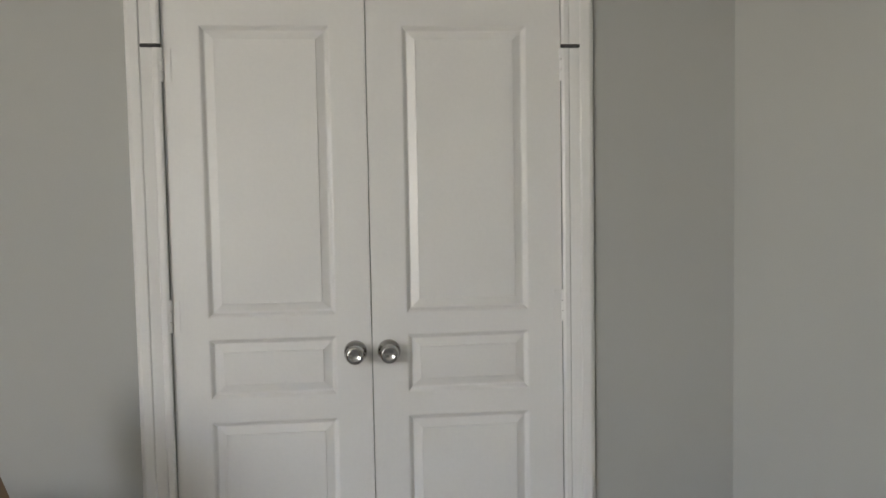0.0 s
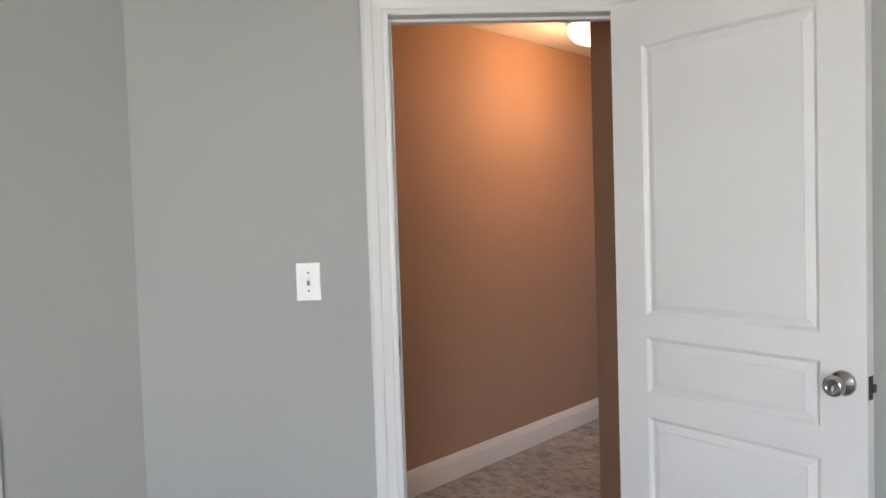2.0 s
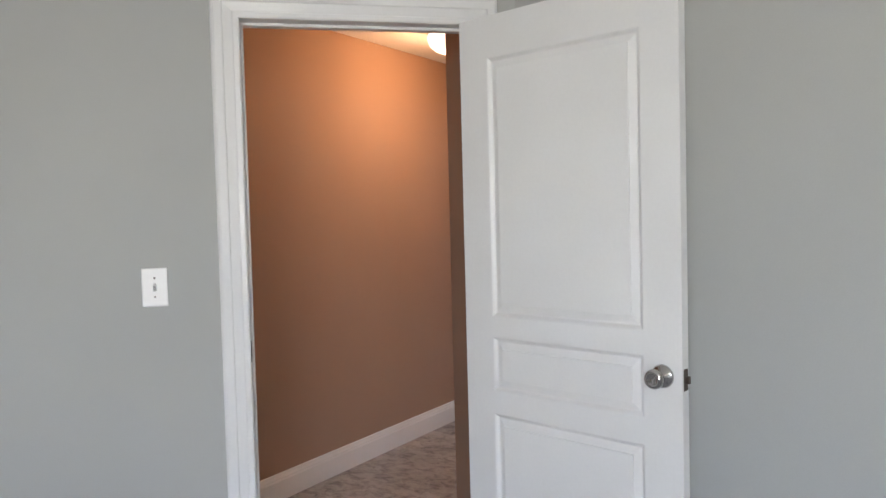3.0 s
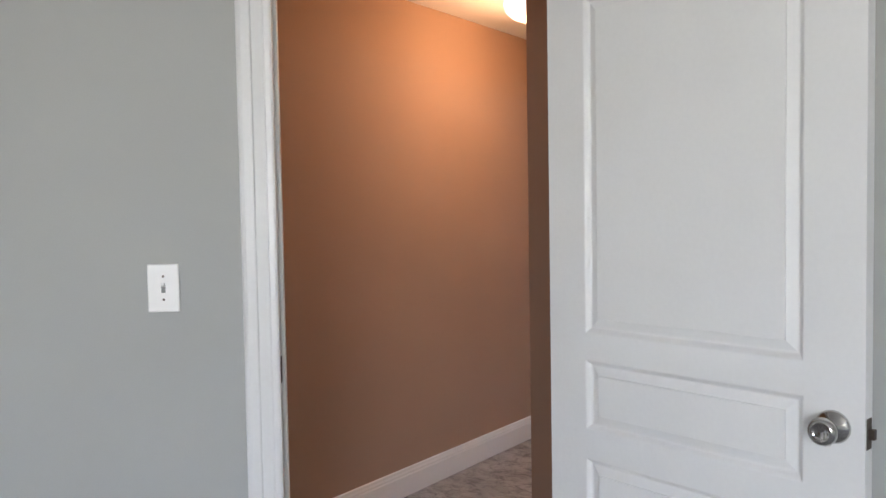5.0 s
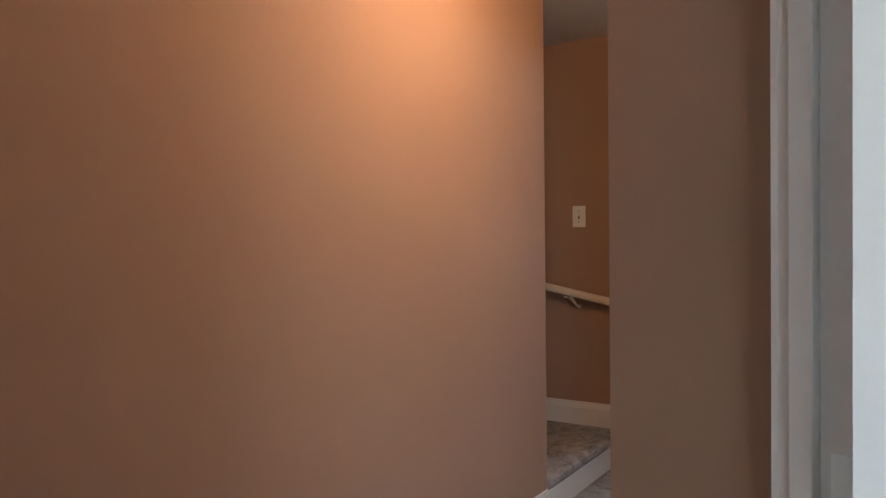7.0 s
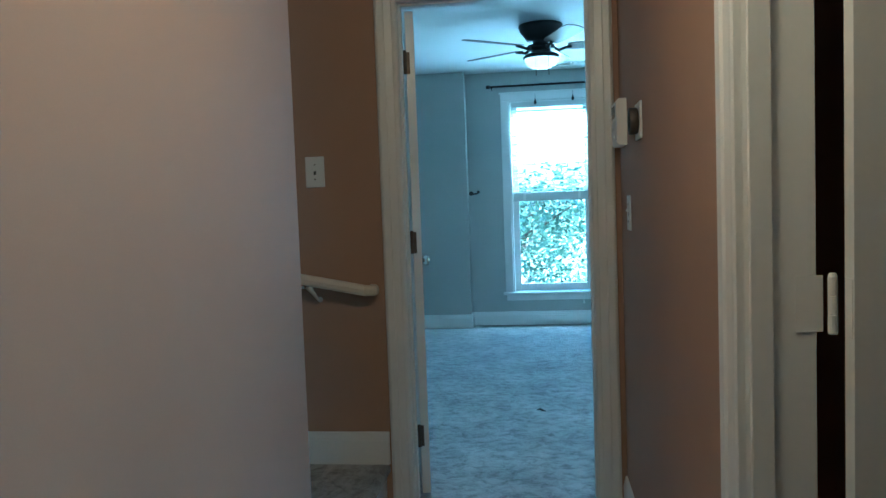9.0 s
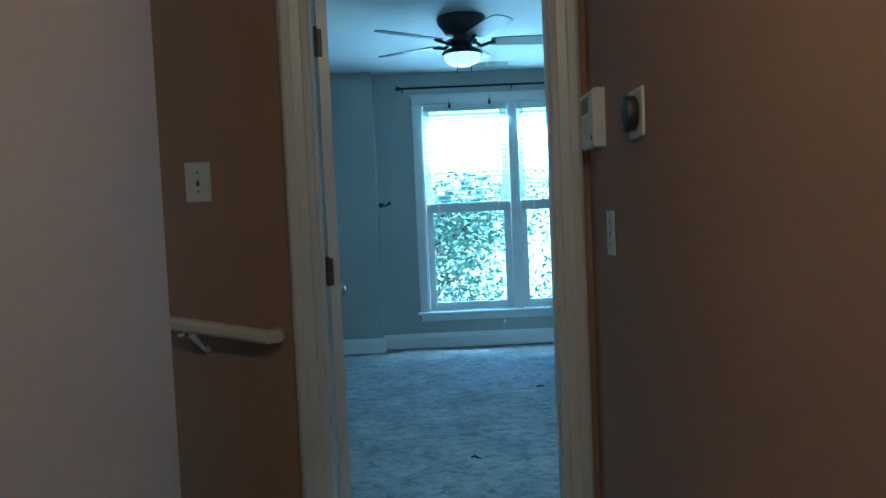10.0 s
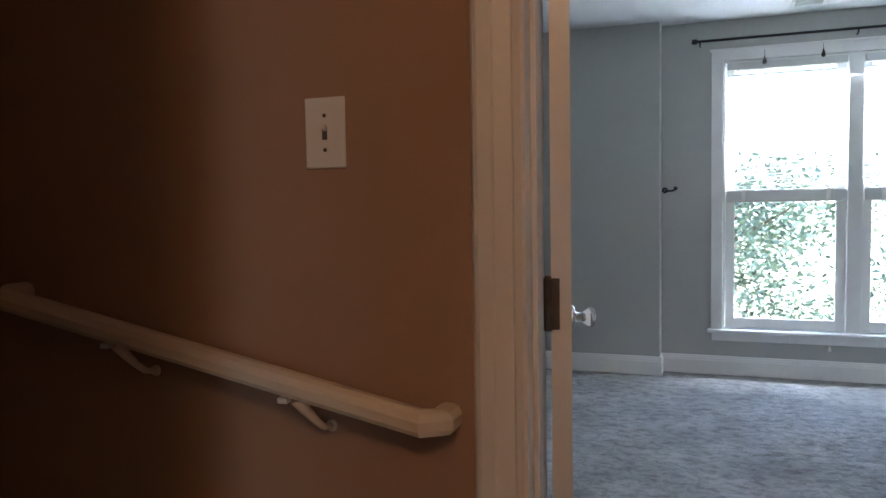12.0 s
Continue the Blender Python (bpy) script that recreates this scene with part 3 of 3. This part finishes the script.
slat_mesh = None
for x0, x1 in ((-0.425, 0.335), (0.435, 1.195)):
    bl = thing("window_blind", pose((x0 + x1) / 2, 8.433, 0), "white slatted blind, lowered over upper window half", "blind", "window blinds")
    hw = (x1 - x0) / 2 - 0.004
    part("headrail", boxes((-hw, hw, -0.012, 0.038, 2.15, 2.199), bevel=0.003), BLIND, bl)
    part("bottom_rail", boxes((-hw, hw, -0.034, -0.002, 1.23, 1.31), bevel=0.004), BLIND, bl)
    part("slat_stack", boxes(*[(-hw + 0.004, hw - 0.004, 0.0, 0.04, 1.264 + 0.0045 * k, 1.2675 + 0.0045 * k) for k in range(12)]), BLIND, bl, "bundle of gathered slats")
    if slat_mesh is None:
        slat_mesh = mesh_of(boxes((-hw + 0.004, hw - 0.004, -0.024, 0.024, -0.002, 0.002)), BLIND)
    for k in range(20):
        s = new("slat", slat_mesh)
        s.parent, s.matrix_basis = bl, pose(0, 0.014, 1.345 + k * 0.0405, -5)
    for x in (-hw + 0.11, hw - 0.11):
        part("ladder_cord", boxes((x - 0.001, x + 0.001, -0.0125, -0.0105, 1.26, 2.15), (x - 0.001, x + 0.001, 0.0385, 0.0405, 1.26, 2.15)), BLIND, bl)
        part("rail_clip", boxes((x - 0.012, x + 0.012, -0.038, -0.0335, 1.238, 1.315), bevel=0.001), PLASTIC, bl)
for x, z in ((-0.181, 2.2), (0.181, 2.222)):
    ts = thing("cord_tassel", pose(x, 8.405, z), "small black drop-shaped cord tassel", "tassel", "cord tassels")
    part("drop", lathe([(0.002, 0.035), (0.004, 0.02), (0.013, -0.008), (0.014, -0.02), (0.006, -0.03)], n=12), BLACK, ts, "", True)
    part("cord", tube([(0, 0, 0.03), (0, 0.002, 0.06), (0, 0.01, 0.08)], 0.0015, 6), BLACK, ts)
cord = thing("blind_cord_end", pose(0.24, 8.40, 0.22), "small white blind cord end below the sill", "cord end")
part("cord", tube([(0, 0.02, 0.1), (0, 0.005, 0.06), (0, 0.004, 0.02)], 0.0015, 6), PLASTIC, cord)
part("weight", lathe([(0.004, 0.02), (0.009, 0.005), (0.01, -0.012), (0.004, -0.018)], n=12), PLASTIC, cord)

# window behind the camera in the first bedroom
w2 = thing("window_2", pose(2.15, -4.4, 0.1), "white painted window frame", "window", kind="structure")
part("window_frame", boxes((-0.05, 0.01, -0.1, 0.02, 0.6, 2.2), (1.79, 1.85, -0.1, 0.02, 0.6, 2.2), (0.01, 1.79, -0.1, 0.02, 2.14, 2.2), (0.01, 1.79, -0.1, 0.02, 0.6, 0.66), bevel=0.003), WHITE, w2)

# cardboard box by the closet wall
cb = thing("cardboard_box", pose(-0.06, -2.77, 0, 0, 0, 4), "brown cardboard box with an open flap", "box")
part("carton", boxes((-0.25, 0.25, -0.25, 0.25, 0.0, 0.65), bevel=0.004), CARD, cb)
part("flap", boxes((-0.24, 0.24, -0.002, 0.002, 0.0, 0.24), bevel=0.001), CARD, cb, m=pose(0, 0.248, 0.64, 12, 14))

for x, y, turn in ((0.33, 6.75, 20), (0.62, 5.7, 70), (-0.2, 5.3, -30)):
    li = thing("carpet_lint", pose(x, y, 0.002, 0, 0, turn), "small dark scrap lying on the carpet", "scrap", "scraps on the carpet")
    part("scrap", tube([(-0.03, 0, 0), (-0.01, 0.006, 0.007), (0.012, -0.004, 0.006), (0.03, 0.003, 0)], [0.002, 0.006, 0.005, 0.002], 6), DARK, li)

# ---- outside ----
tagged(part("ground", boxes((-400, 400, -400, 400, -3.3, -3.0)), GRASS), "green lawn below the upper floor", "ground", kind="structure")


def tree(x, y, height, spread, seed, leaves):
    rnd = random.Random(seed)
    ob = thing("tree", pose(x, y, -3.0), "leafy green tree outside the window", "tree", "garden trees")
    bm = tube([(0, 0, 0), (0.05, 0.03, height * 0.3), (-0.06, 0.05, height * 0.6), (0.02, 0, height * 0.9)], [0.2, 0.16, 0.1, 0.03], 10)
    tips = []
    for k in range(16):
        z = height * rnd.uniform(0.25, 0.85)
        a = rnd.uniform(0, 6.283)
        l = spread * rnd.uniform(0.5, 1.0) * (1.1 - 0.5 * z / height)
        tip = Vector((math.cos(a) * l, math.sin(a) * l, z + l * rnd.uniform(0.1, 0.5)))
        tube([(0, 0, z), tuple(tip * 0.5 + Vector((0, 0, z * 0.5))), tuple(tip)], [0.06, 0.035, 0.01], 6, bm)
        tips += [tip, tip * 0.7 + Vector((0, 0, z * 0.3)), tip * 0.85 + Vector((rnd.uniform(-.4, .4), rnd.uniform(-.4, .4), rnd.uniform(-.3, .5)))]
    part("trunk", bm, BARK, ob)
    verts, faces = [], []
    for k in range(leaves):
        c = rnd.choice(tips) + Vector((rnd.gauss(0, 0.42), rnd.gauss(0, 0.42), rnd.gauss(0, 0.36)))
        u = Vector((rnd.gauss(0, 1), rnd.gauss(0, 1), rnd.gauss(0, 0.6))).normalized()
        w = u.cross(Vector((rnd.gauss(0, 1), rnd.gauss(0, 1), rnd.gauss(0, 1)))).normalized()
        s = rnd.uniform(0.035, 0.085)
        b = len(verts)
        verts += [c - u * s, c + w * s * 0.45, c + u * s, c - w * s * 0.45]
        faces.append((b, b + 1, b + 2, b + 3))
    me = bpy.data.meshes.new("mesh")
    me.from_pydata(verts, [], faces)
    me.materials.append(LEAF)
    crown = new("crown", me)
    crown.parent = ob
    return ob


tree(-0.7, 15.0, 5.0, 2.3, 3, 12000)
tree(3.4, 17.0, 5.8, 2.3, 5, 4500)
tree(-4.2, 19.0, 6.0, 2.8, 8, 9000)
